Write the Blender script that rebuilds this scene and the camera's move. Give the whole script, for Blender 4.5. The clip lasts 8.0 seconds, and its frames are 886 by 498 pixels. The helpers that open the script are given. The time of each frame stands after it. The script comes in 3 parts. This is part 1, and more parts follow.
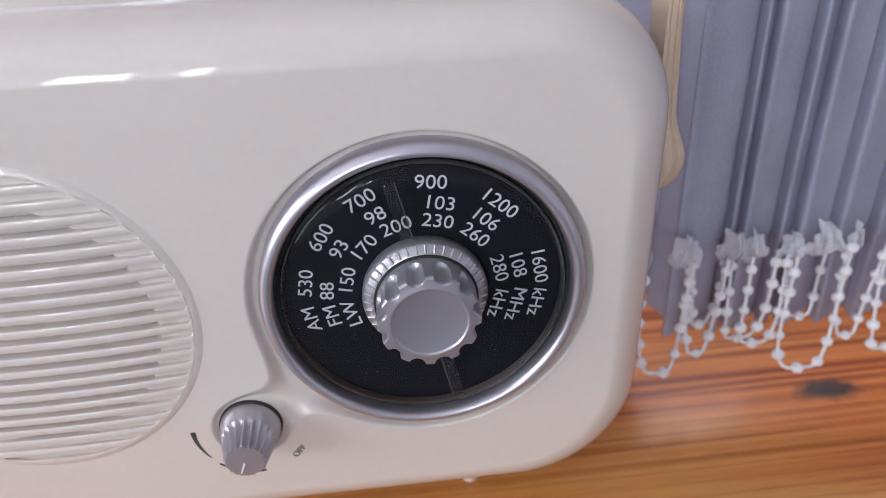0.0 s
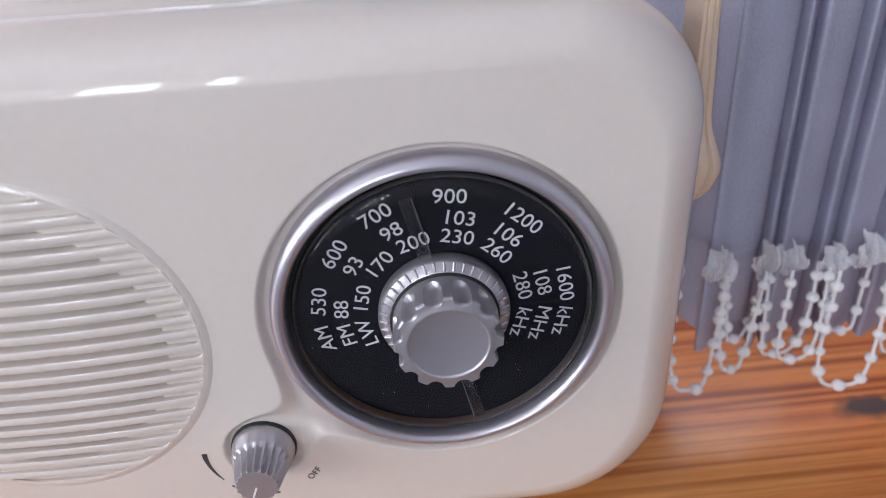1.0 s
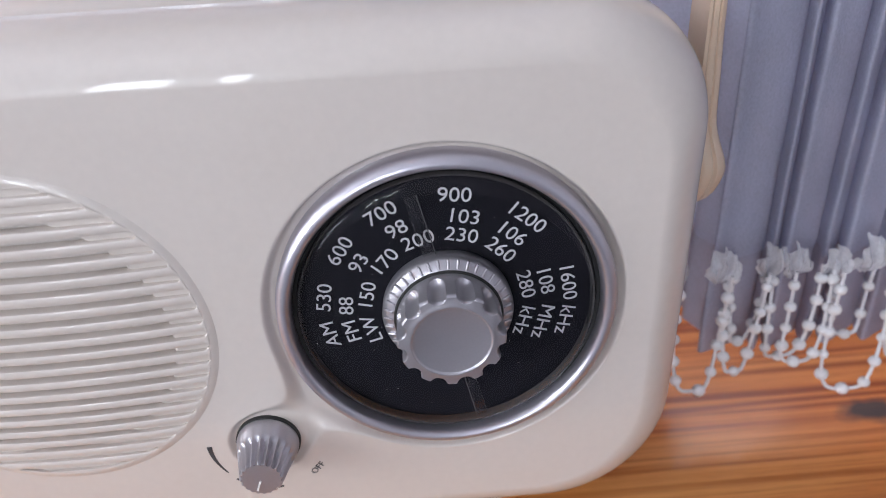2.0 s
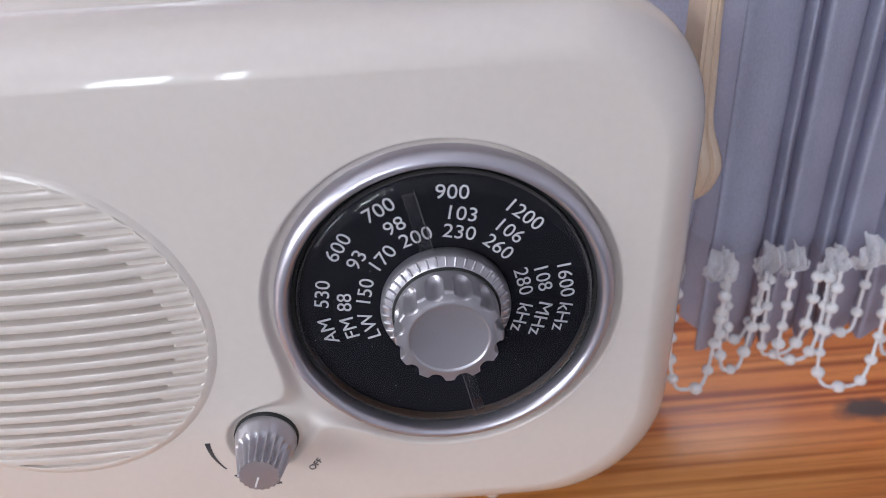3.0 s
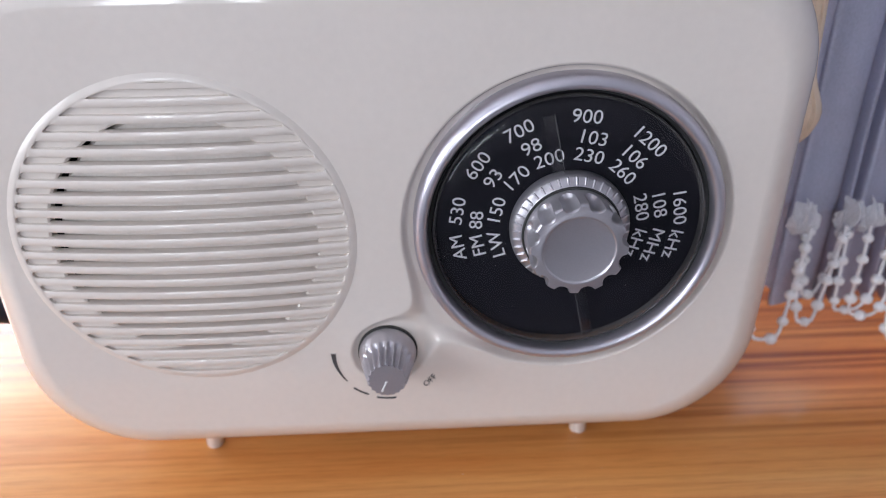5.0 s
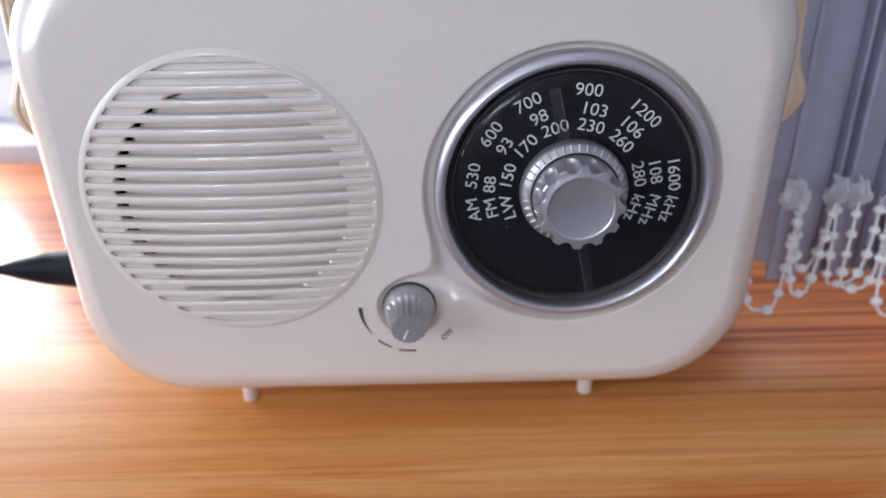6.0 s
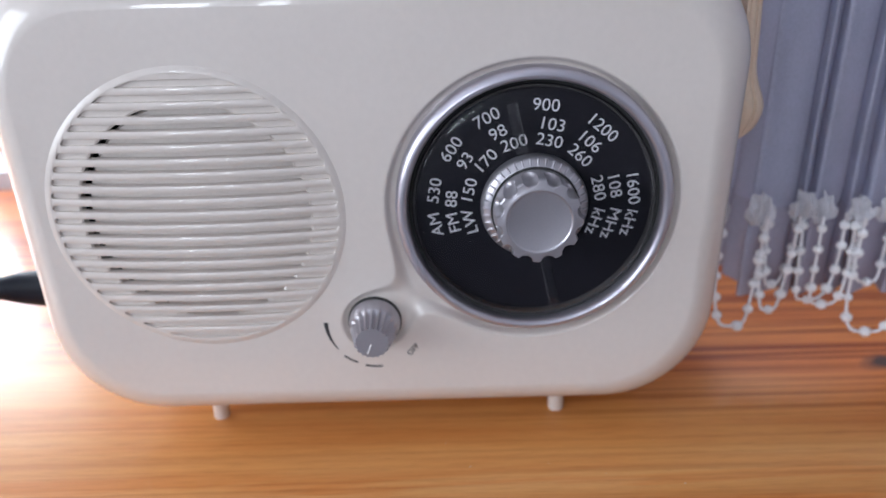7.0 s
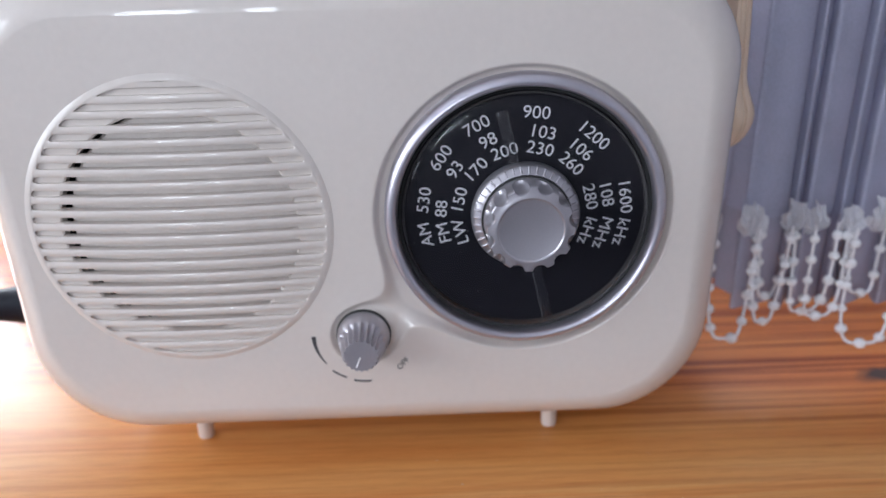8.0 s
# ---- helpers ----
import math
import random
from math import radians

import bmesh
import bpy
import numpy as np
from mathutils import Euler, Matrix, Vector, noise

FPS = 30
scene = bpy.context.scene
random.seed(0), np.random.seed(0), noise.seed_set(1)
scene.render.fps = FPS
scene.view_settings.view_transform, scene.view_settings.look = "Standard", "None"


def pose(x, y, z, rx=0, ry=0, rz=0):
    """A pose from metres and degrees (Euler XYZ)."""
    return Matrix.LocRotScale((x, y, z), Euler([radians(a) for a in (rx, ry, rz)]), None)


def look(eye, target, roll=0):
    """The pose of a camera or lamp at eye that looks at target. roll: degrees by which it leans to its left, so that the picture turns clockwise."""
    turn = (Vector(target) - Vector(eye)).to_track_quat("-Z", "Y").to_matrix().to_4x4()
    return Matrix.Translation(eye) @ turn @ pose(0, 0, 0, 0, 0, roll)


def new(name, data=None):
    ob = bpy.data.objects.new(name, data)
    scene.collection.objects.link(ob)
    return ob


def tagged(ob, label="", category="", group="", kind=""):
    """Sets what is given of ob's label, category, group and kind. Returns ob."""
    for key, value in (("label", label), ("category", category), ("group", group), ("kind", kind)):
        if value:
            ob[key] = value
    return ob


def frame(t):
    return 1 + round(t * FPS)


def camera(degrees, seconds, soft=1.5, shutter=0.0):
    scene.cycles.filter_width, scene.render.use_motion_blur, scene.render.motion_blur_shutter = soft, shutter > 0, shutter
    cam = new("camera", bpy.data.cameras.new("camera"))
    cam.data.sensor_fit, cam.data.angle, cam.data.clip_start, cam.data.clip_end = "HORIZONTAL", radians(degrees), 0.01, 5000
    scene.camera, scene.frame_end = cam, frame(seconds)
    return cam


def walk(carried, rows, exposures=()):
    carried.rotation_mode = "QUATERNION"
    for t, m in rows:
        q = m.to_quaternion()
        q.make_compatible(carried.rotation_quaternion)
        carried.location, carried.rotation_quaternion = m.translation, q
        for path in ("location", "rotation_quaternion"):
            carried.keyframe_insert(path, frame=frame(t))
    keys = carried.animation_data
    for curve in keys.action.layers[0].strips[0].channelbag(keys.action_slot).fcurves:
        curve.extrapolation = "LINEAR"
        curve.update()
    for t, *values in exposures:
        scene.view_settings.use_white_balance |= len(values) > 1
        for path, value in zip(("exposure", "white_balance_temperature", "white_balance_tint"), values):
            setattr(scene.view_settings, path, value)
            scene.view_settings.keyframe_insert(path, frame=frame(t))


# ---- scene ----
# ---- camera and its path ----
cam = camera(61.73, 8.0, soft=0.7)
cam.data.dof.use_dof, cam.data.dof.focus_distance, cam.data.dof.aperture_fstop = True, 0.218, 9.0
ROWS = [
    (0.0, -0.0106, -0.1880, 0.9774, -6.23, -29.81, 2.12),
    (0.5, -0.0089, -0.1830, 0.9770, -5.00, -29.42, 3.11),
    (1.0, -0.0076, -0.1754, 0.9768, -4.52, -30.04, 3.12),
    (1.5, -0.0070, -0.1764, 0.9773, -3.76, -29.99, 2.94),
    (3.0, -0.0067, -0.1787, 0.9767, -3.70, -29.94, 2.67),
    (3.5, -0.0065, -0.1772, 0.9763, -3.79, -29.93, 2.80),
    (4.0, -0.0091, -0.1742, 0.9752, -3.86, -29.93, 2.48),
    (4.5, -0.0215, -0.1784, 0.9740, -3.85, -29.25, 1.17),
    (4.7, -0.0338, -0.1913, 0.9677, -3.90, -28.11, 1.00),
    (5.0, -0.0490, -0.2084, 0.9595, -2.73, -28.10, 0.64),
    (5.2, -0.0588, -0.2166, 0.9599, -3.22, -28.66, 0.09),
    (6.3, -0.0404, -0.2484, 0.9493, -0.27, -25.38, 1.19),
    (6.5, -0.0360, -0.2506, 0.9472, -0.62, -24.83, 1.04),
    (7.0, -0.0337, -0.2472, 0.9487, -0.76, -24.06, 1.32),
    (7.5, -0.0358, -0.2451, 0.9423, -1.34, -22.27, 1.40),
    (8.0, -0.0341, -0.2446, 0.9423, -1.66, -22.22, 1.31),
]
walk(cam, [(t, pose(x, y, z, 90 + pitch, roll, yaw)) for t, x, y, z, yaw, pitch, roll in ROWS],
     exposures=((0.0, -0.02, 6600, 10.8), (4.5, -0.03, 6600, 10.8), (6.3, -0.19, 6350, 9.5), (8.0, -0.18, 6350, 9.5)))

# ---- light ----
TABLE = 0.75
world = bpy.data.worlds.new("sky")
scene.world = world
world.use_nodes = True
sky = world.node_tree.nodes.new("ShaderNodeTexSky")
sky.sky_type, sky.sun_disc, sky.sun_elevation, sky.sun_rotation = "NISHITA", False, radians(30), radians(341)
world.node_tree.links.new(sky.outputs[0], world.node_tree.nodes["Background"].inputs[0])
world.node_tree.nodes["Background"].inputs[1].default_value = 0.1


# low daylight sun from behind the table, through the window
lamp = bpy.data.lights.new("sun", "SUN")
lamp.energy, lamp.angle, lamp.color = 0.7, radians(1.0), (1.0, 0.95, 0.88)
sun = new("sun", lamp)
sun.matrix_world = look((-0.35, 1.0, 0.62), (0, 0, 0))


def window_light(name, m, w, h, watts, colour):
    lamp = bpy.data.lights.new(name, "AREA")
    lamp.shape, lamp.size, lamp.size_y, lamp.energy, lamp.color = "RECTANGLE", w, h, watts, colour
    ob = new(name, lamp)
    ob.matrix_world = m
    return ob


# daylight in the window behind the table and in an added, unseen one that backlights the curtain, in the two casements
# across the room and in the side window
window_light("window_light", pose(-0.84, 0.43, 0.945, -90, 0, 0), 0.76, 0.29, 12.5, (0.88, 0.93, 1.0))
window_light("window_light", pose(0.30, 0.43, 1.50, -90, 0, 0), 0.30, 0.72, 4.0, (0.84, 0.90, 1.0))
window_light("window_light", pose(-0.97, -2.46, 1.36, 90, 0, 0), 0.27, 0.80, 13, (0.84, 0.91, 1.0))
window_light("window_light", pose(-0.60, -2.46, 1.36, 90, 0, 0), 0.09, 0.80, 4.5, (0.84, 0.91, 1.0))
window_light("window_light", pose(-2.06, -0.95, 1.42, 90, 0, -90), 1.45, 1.05, 42, (0.86, 0.92, 1.0))


# ---- materials ----
def material(name, colour, rough=0.5, metal=0.0, coat=0.0, vary=0.06, scale=60.0, bump=0.0, bump_scale=400.0, rough_vary=0.08, spec=0.5):
    """A procedural surface: two scales of tone, uneven gloss and fine relief."""
    mat = bpy.data.materials.new(name)
    mat.use_nodes = True
    nt = mat.node_tree
    b = nt.nodes["Principled BSDF"]
    b.inputs["Metallic"].default_value = metal
    b.inputs["Coat Weight"].default_value = coat
    b.inputs["Specular IOR Level"].default_value = spec
    b.inputs["Coat Roughness"].default_value = 0.035
    co = nt.nodes.new("ShaderNodeTexCoord")
    n1, n2 = nt.nodes.new("ShaderNodeTexNoise"), nt.nodes.new("ShaderNodeTexNoise")
    n1.inputs["Scale"].default_value, n2.inputs["Scale"].default_value = scale, scale * 14
    n1.inputs["Detail"].default_value = 4
    add = nt.nodes.new("ShaderNodeMath")
    add.operation = "ADD"
    ramp = nt.nodes.new("ShaderNodeMapRange")
    ramp.inputs["From Min"].default_value, ramp.inputs["From Max"].default_value = 0.7, 1.3
    ramp.inputs["To Min"].default_value, ramp.inputs["To Max"].default_value = 1 - vary, 1 + vary
    mul = nt.nodes.new("ShaderNodeMix")
    mul.data_type, mul.blend_type = "RGBA", "MULTIPLY"
    mul.inputs[0].default_value = 1
    mul.inputs[6].default_value = (*colour, 1)
    for n in (n1, n2):
        nt.links.new(co.outputs["Object"], n.inputs["Vector"])
    nt.links.new(n1.outputs[0], add.inputs[0])
    nt.links.new(n2.outputs[0], add.inputs[1])
    nt.links.new(add.outputs[0], ramp.inputs[0])
    nt.links.new(ramp.outputs[0], mul.inputs[7])
    nt.links.new(mul.outputs[2], b.inputs["Base Color"])
    rr = nt.nodes.new("ShaderNodeMapRange")
    rr.inputs["To Min"].default_value, rr.inputs["To Max"].default_value = max(0.02, rough - rough_vary), rough + rough_vary
    nt.links.new(n1.outputs[0], rr.inputs[0])
    nt.links.new(rr.outputs[0], b.inputs["Roughness"])
    if bump:
        n3 = nt.nodes.new("ShaderNodeTexNoise")
        n3.inputs["Scale"].default_value = bump_scale
        bp = nt.nodes.new("ShaderNodeBump")
        bp.inputs["Strength"].default_value, bp.inputs["Distance"].default_value = bump, 0.001
        nt.links.new(co.outputs["Object"], n3.inputs["Vector"])
        nt.links.new(n3.outputs[0], bp.inputs["Height"])
        nt.links.new(bp.outputs[0], b.inputs["Normal"])
    return mat


def wood_material():
    """Lacquered pine: long growth rings along x, fine pores, one dark oval patch."""
    mat = bpy.data.materials.new("lacquered_pine")
    mat.use_nodes = True
    nt = mat.node_tree
    b = nt.nodes["Principled BSDF"]
    co = nt.nodes.new("ShaderNodeTexCoord")

    def mapped(sx, sy, sz, rot=0.0):
        mp = nt.nodes.new("ShaderNodeMapping")
        mp.inputs["Scale"].default_value = (sx, sy, sz)
        mp.inputs["Rotation"].default_value = (0, 0, rot)
        nt.links.new(co.outputs["Object"], mp.inputs["Vector"])
        return mp

    def noise_of(mp, scale, detail, rough=0.5, dist=0.0):
        n = nt.nodes.new("ShaderNodeTexNoise")
        n.inputs["Scale"].default_value, n.inputs["Detail"].default_value = scale, detail
        n.inputs["Roughness"].default_value, n.inputs["Distortion"].default_value = rough, dist
        nt.links.new(mp.outputs[0], n.inputs["Vector"])
        return n

    def ramp_of(src, stops):
        r = nt.nodes.new("ShaderNodeValToRGB")
        while len(r.color_ramp.elements) < len(stops):
            r.color_ramp.elements.new(0.5)
        for e, (p, c) in zip(r.color_ramp.elements, stops):
            e.position, e.color = p, (*c, 1)
        nt.links.new(src, r.inputs[0])
        return r

    def mix(kind, fac, a, c):
        m = nt.nodes.new("ShaderNodeMix")
        m.data_type, m.blend_type = "RGBA", kind
        if isinstance(fac, float):
            m.inputs[0].default_value = fac
        else:
            nt.links.new(fac, m.inputs[0])
        nt.links.new(a, m.inputs[6])
        if isinstance(c, tuple):
            m.inputs[7].default_value = (*c, 1)
        else:
            nt.links.new(c, m.inputs[7])
        return m.outputs[2]

    broad = noise_of(mapped(1.6, 34, 4, 0.05), 1.0, 3, 0.5, 0.6)
    rings = noise_of(mapped(3.0, 290, 6, 0.05), 1.0, 4, 0.55, 0.25)
    pores = noise_of(mapped(60, 1600, 20, 0.05), 1.0, 3, 0.6)
    sap = ramp_of(broad.outputs[0], [(0.30, (0.58, 0.195, 0.045)), (0.50, (0.68, 0.300, 0.088)), (0.68, (0.74, 0.37, 0.135))])
    heart = ramp_of(broad.outputs[0], [(0.30, (0.47, 0.105, 0.021)), (0.50, (0.61, 0.175, 0.040)), (0.68, (0.74, 0.28, 0.080))])
    strong = ramp_of(rings.outputs[0], [(0.38, (0.46, 0.28, 0.18)), (0.50, (1.0, 1.0, 1.0)), (0.62, (1.15, 1.28, 1.35))])
    mild = ramp_of(rings.outputs[0], [(0.36, (0.84, 0.74, 0.66)), (0.50, (1.0, 1.0, 1.0)), (0.64, (1.03, 1.04, 1.06))])
    across = nt.nodes.new("ShaderNodeSeparateXYZ")
    nt.links.new(co.outputs["Object"], across.inputs[0])
    wander = noise_of(mapped(4, 4, 1), 1.0, 2)
    shift = nt.nodes.new("ShaderNodeMath")
    shift.operation, shift.inputs[1].default_value = "MULTIPLY_ADD", 0.05
    nt.links.new(wander.outputs[0], shift.inputs[0])
    slant = nt.nodes.new("ShaderNodeMath")
    slant.operation, slant.inputs[1].default_value = "MULTIPLY_ADD", 0.2
    nt.links.new(across.outputs["X"], slant.inputs[0])
    nt.links.new(across.outputs["Y"], slant.inputs[2])
    nt.links.new(slant.outputs[0], shift.inputs[2])
    band = nt.nodes.new("ShaderNodeMapRange")
    band.inputs["From Min"].default_value, band.inputs["From Max"].default_value = 0.046, 0.090
    nt.links.new(shift.outputs[0], band.inputs[0])
    base = mix("MIX", band.outputs[0], sap.outputs[0], heart.outputs[0])
    stripe = mix("MIX", band.outputs[0], mild.outputs[0], strong.outputs[0])
    pore = ramp_of(pores.outputs[0], [(0.36, (0.78, 0.72, 0.66)), (0.52, (1.0, 1.0, 1.0))])
    col = mix("MULTIPLY", 0.9, base, stripe)
    col = mix("MULTIPLY", 0.6, col, pore.outputs[0])
    # a reddish flame of wide cathedral grain along the front edge
    flame = noise_of(mapped(5.0, 46, 3, 0.04), 1.0, 3, 0.5, 1.1)
    flame_tone = ramp_of(flame.outputs[0], [(0.46, (1.0, 1.0, 1.0)), (0.54, (0.92, 0.66, 0.42)), (0.60, (0.98, 0.80, 0.60)), (0.66, (1.0, 1.0, 1.0))])
    front = nt.nodes.new("ShaderNodeMapRange")
    front.inputs["From Min"].default_value, front.inputs["From Max"].default_value = -0.005, -0.030
    nt.links.new(across.outputs["Y"], front.inputs[0])
    flamed = mix("MULTIPLY", 0.9, col, flame_tone.outputs[0])
    col = mix("MIX", front.outputs[0], col, flamed)
    # a dark oval patch by the bead fringe
    mp = mapped(1, 1, 1)
    sub = nt.nodes.new("ShaderNodeVectorMath")
    sub.operation = "SUBTRACT"
    sub.inputs[1].default_value = (0.182, 0.051, 0.0)
    nt.links.new(co.outputs["Object"], sub.inputs[0])
    sc = nt.nodes.new("ShaderNodeVectorMath")
    sc.operation = "MULTIPLY"
    sc.inputs[1].default_value = (55, 120, 0)
    nt.links.new(sub.outputs[0], sc.inputs[0])
    wob = noise_of(mapped(120, 120, 1), 1.0, 2)
    ln = nt.nodes.new("ShaderNodeVectorMath")
    ln.operation = "LENGTH"
    nt.links.new(sc.outputs[0], ln.inputs[0])
    addw = nt.nodes.new("ShaderNodeMath")
    addw.operation = "ADD"
    nt.links.new(ln.outputs["Value"], addw.inputs[0])
    nt.links.new(wob.outputs[0], addw.inputs[1])
    patch_tone = ramp_of(addw.outputs[0], [(0.55, (0.75, 0.75, 0.75)), (0.80, (1, 1, 1)), (1.0, (0.9, 0.9, 0.9))])
    kf = nt.nodes.new("ShaderNodeMapRange")
    kf.inputs["From Min"].default_value, kf.inputs["From Max"].default_value = 0.95, 1.55
    kf.inputs["To Min"].default_value, kf.inputs["To Max"].default_value = 0.93, 0.0
    nt.links.new(addw.outputs[0], kf.inputs[0])
    col = mix("MIX", kf.outputs[0], col, (0.035, 0.03, 0.033))
    nt.links.new(col, b.inputs["Base Color"])
    rr = nt.nodes.new("ShaderNodeMapRange")
    rr.inputs["To Min"].default_value, rr.inputs["To Max"].default_value = 0.30, 0.46
    nt.links.new(rings.outputs[0], rr.inputs[0])
    nt.links.new(rr.outputs[0], b.inputs["Roughness"])
    b.inputs["Specular IOR Level"].default_value = 0.32
    b.inputs["Coat Weight"].default_value = 0.18
    b.inputs["Coat Roughness"].default_value = 0.14
    bp = nt.nodes.new("ShaderNodeBump")
    bp.inputs["Strength"].default_value, bp.inputs["Distance"].default_value = 0.25, 0.0006
    nt.links.new(rings.outputs[0], bp.inputs["Height"])
    nt.links.new(bp.outputs[0], b.inputs["Normal"])
    return mat


def cloth_material(name, colour, through_light, alpha=1.0):
    """Woven cloth: diffuse and translucent, with a fine weave; alpha below 1 is the openness of a sheer weave."""
    mat = bpy.data.materials.new(name)
    mat.use_nodes = True
    nt = mat.node_tree
    out = nt.nodes["Material Output"]
    nt.nodes.remove(nt.nodes["Principled BSDF"])
    co = nt.nodes.new("ShaderNodeTexCoord")
    w = nt.nodes.new("ShaderNodeTexNoise")
    w.inputs["Scale"].default_value, w.inputs["Detail"].default_value = 900, 2
    n = nt.nodes.new("ShaderNodeTexNoise")
    n.inputs["Scale"].default_value = 35
    add = nt.nodes.new("ShaderNodeMath")
    add.operation = "ADD"
    mr = nt.nodes.new("ShaderNodeMapRange")
    mr.inputs["From Min"].default_value, mr.inputs["From Max"].default_value = 0.6, 1.4
    mr.inputs["To Min"].default_value, mr.inputs["To Max"].default_value = 0.86, 1.12
    mul = nt.nodes.new("ShaderNodeMix")
    mul.data_type, mul.blend_type = "RGBA", "MULTIPLY"
    mul.inputs[0].default_value = 1
    mul.inputs[6].default_value = (*colour, 1)
    for q in (w, n):
        nt.links.new(co.outputs["Object"], q.inputs["Vector"])
    nt.links.new(w.outputs[0], add.inputs[0])
    nt.links.new(n.outputs[0], add.inputs[1])
    nt.links.new(add.outputs[0], mr.inputs[0])
    nt.links.new(mr.outputs[0], mul.inputs[7])
    bp = nt.nodes.new("ShaderNodeBump")
    bp.inputs["Strength"].default_value, bp.inputs["Distance"].default_value = 0.3, 0.0004
    nt.links.new(w.outputs[0], bp.inputs["Height"])
    d, t = nt.nodes.new("ShaderNodeBsdfDiffuse"), nt.nodes.new("ShaderNodeBsdfTranslucent")
    m = nt.nodes.new("ShaderNodeMixShader")
    m.inputs[0].default_value = through_light
    for s in (d, t):
        nt.links.new(mul.outputs[2], s.inputs["Color"])
        nt.links.new(bp.outputs[0], s.inputs["Normal"])
    nt.links.new(d.outputs[0], m.inputs[1])
    nt.links.new(t.outputs[0], m.inputs[2])
    last = m
    if alpha < 1:
        tr = nt.nodes.new("ShaderNodeBsdfTransparent")
        m2 = nt.nodes.new("ShaderNodeMixShader")
        m2.inputs[0].default_value = alpha
        nt.links.new(tr.outputs[0], m2.inputs[1])
        nt.links.new(m.outputs[0], m2.inputs[2])
        last = m2
    nt.links.new(last.outputs[0], out.inputs["Surface"])
    return mat


def clear_material(name, ior=1.49, tint=(1, 1, 1), rough=0.03):
    """Thin clear plastic: straight through, with a Fresnel gloss."""
    mat = bpy.data.materials.new(name)
    mat.use_nodes = True
    nt = mat.node_tree
    nt.nodes.remove(nt.nodes["Principled BSDF"])
    tr, gl = nt.nodes.new("ShaderNodeBsdfTransparent"), nt.nodes.new("ShaderNodeBsdfGlossy")
    tr.inputs[0].default_value = (*tint, 1)
    gl.inputs["Roughness"].default_value = rough
    fr, m = nt.nodes.new("ShaderNodeFresnel"), nt.nodes.new("ShaderNodeMixShader")
    fr.inputs[0].default_value = ior
    nt.links.new(fr.outputs[0], m.inputs[0])
    nt.links.new(tr.outputs[0], m.inputs[1])
    nt.links.new(gl.outputs[0], m.inputs[2])
    nt.links.new(m.outputs[0], nt.nodes["Material Output"].inputs["Surface"])
    return mat


def glow_material(name, colour, strength):
    mat = bpy.data.materials.new(name)
    mat.use_nodes = True
    b = mat.node_tree.nodes["Principled BSDF"]
    b.inputs["Base Color"].default_value = (0, 0, 0, 1)
    b.inputs["Emission Color"].default_value = (*colour, 1)
    b.inputs["Emission Strength"].default_value = strength
    return mat


CREAM = material("cream_plastic", (0.688, 0.619, 0.570), 0.36, coat=0.8, vary=0.02, scale=25, bump=0.012, bump_scale=60, rough_vary=0.05)
GRILLE = material("grille_plastic", (0.688, 0.619, 0.570), 0.38, coat=0.5, vary=0.02, scale=25, rough_vary=0.05)
IVORY = material("ivory_plastic", (0.63, 0.48, 0.36), 0.34, coat=0.4, vary=0.03, scale=30)
SILVER = material("silver_lacquer", (0.56, 0.54, 0.60), 0.31, metal=0.85, coat=0.1, vary=0.02, scale=30, rough_vary=0.02)
KNOB = material("satin_silver", (0.49, 0.47, 0.505), 0.35, metal=0.8, vary=0.03, scale=120, rough_vary=0.03)
BLACK = material("black_dial_print", (0.0075, 0.007, 0.011), 0.6, spec=0.15, vary=0.2, scale=150)
RUBBER = material("black_rubber", (0.005, 0.006, 0.012), 0.5, spec=0.1, vary=0.2, scale=80)
GAP = material("dark_gap", (0.02, 0.02, 0.02), 0.6, vary=0.1)
PRINT = material("white_print", (0.78, 0.78, 0.78), 0.5, vary=0.06, scale=400)
INK = material("dark_grey_print", (0.05, 0.05, 0.055), 0.55, vary=0.2, scale=300)
MESHBACK = material("grille_backing", (0.68, 0.62, 0.58), 0.65, vary=0.06, scale=80)
BEAD = material("white_bead", (0.80, 0.79, 0.81), 0.28, coat=0.4, vary=0.03)
CORD = material("white_thread", (0.76, 0.75, 0.78), 0.7, vary=0.08, scale=300)
PAINT = material("white_paint", (0.76, 0.76, 0.79), 0.55, vary=0.04, scale=12, bump=0.05, bump_scale=300)
PLASTER = material("wall_plaster", (0.60, 0.59, 0.62), 0.85, vary=0.06, scale=6, bump=0.15, bump_scale=250)
FLOORING = material("floor_boards", (0.17, 0.17, 0.19), 0.5, vary=0.12, scale=5)
PINE = wood_material()
CLOTH = cloth_material("blue_grey_cloth", (0.44, 0.45, 0.56), 0.34)
LACE = cloth_material("white_lace", (0.82, 0.82, 0.86), 0.25, 0.78)
COVER = clear_material("clear_cover", 1.42, (0.97, 0.965, 1.0))
POINTER = clear_material("clear_pointer", 1.5, (0.90, 0.90, 0.90), 0.12)
POINTER_GLINT = material("pointer_glint_grey", (0.13, 0.13, 0.135), 0.25, coat=0.5, vary=0.05)
RIM_GLINT = material("rim_glint_grey", (0.16, 0.15, 0.15), 0.22, metal=0.5, coat=0.6, vary=0.08)
PANE = clear_material("window_pane")
DAY = glow_material("daylight_haze", (0.80, 0.81, 0.96), 0.95)


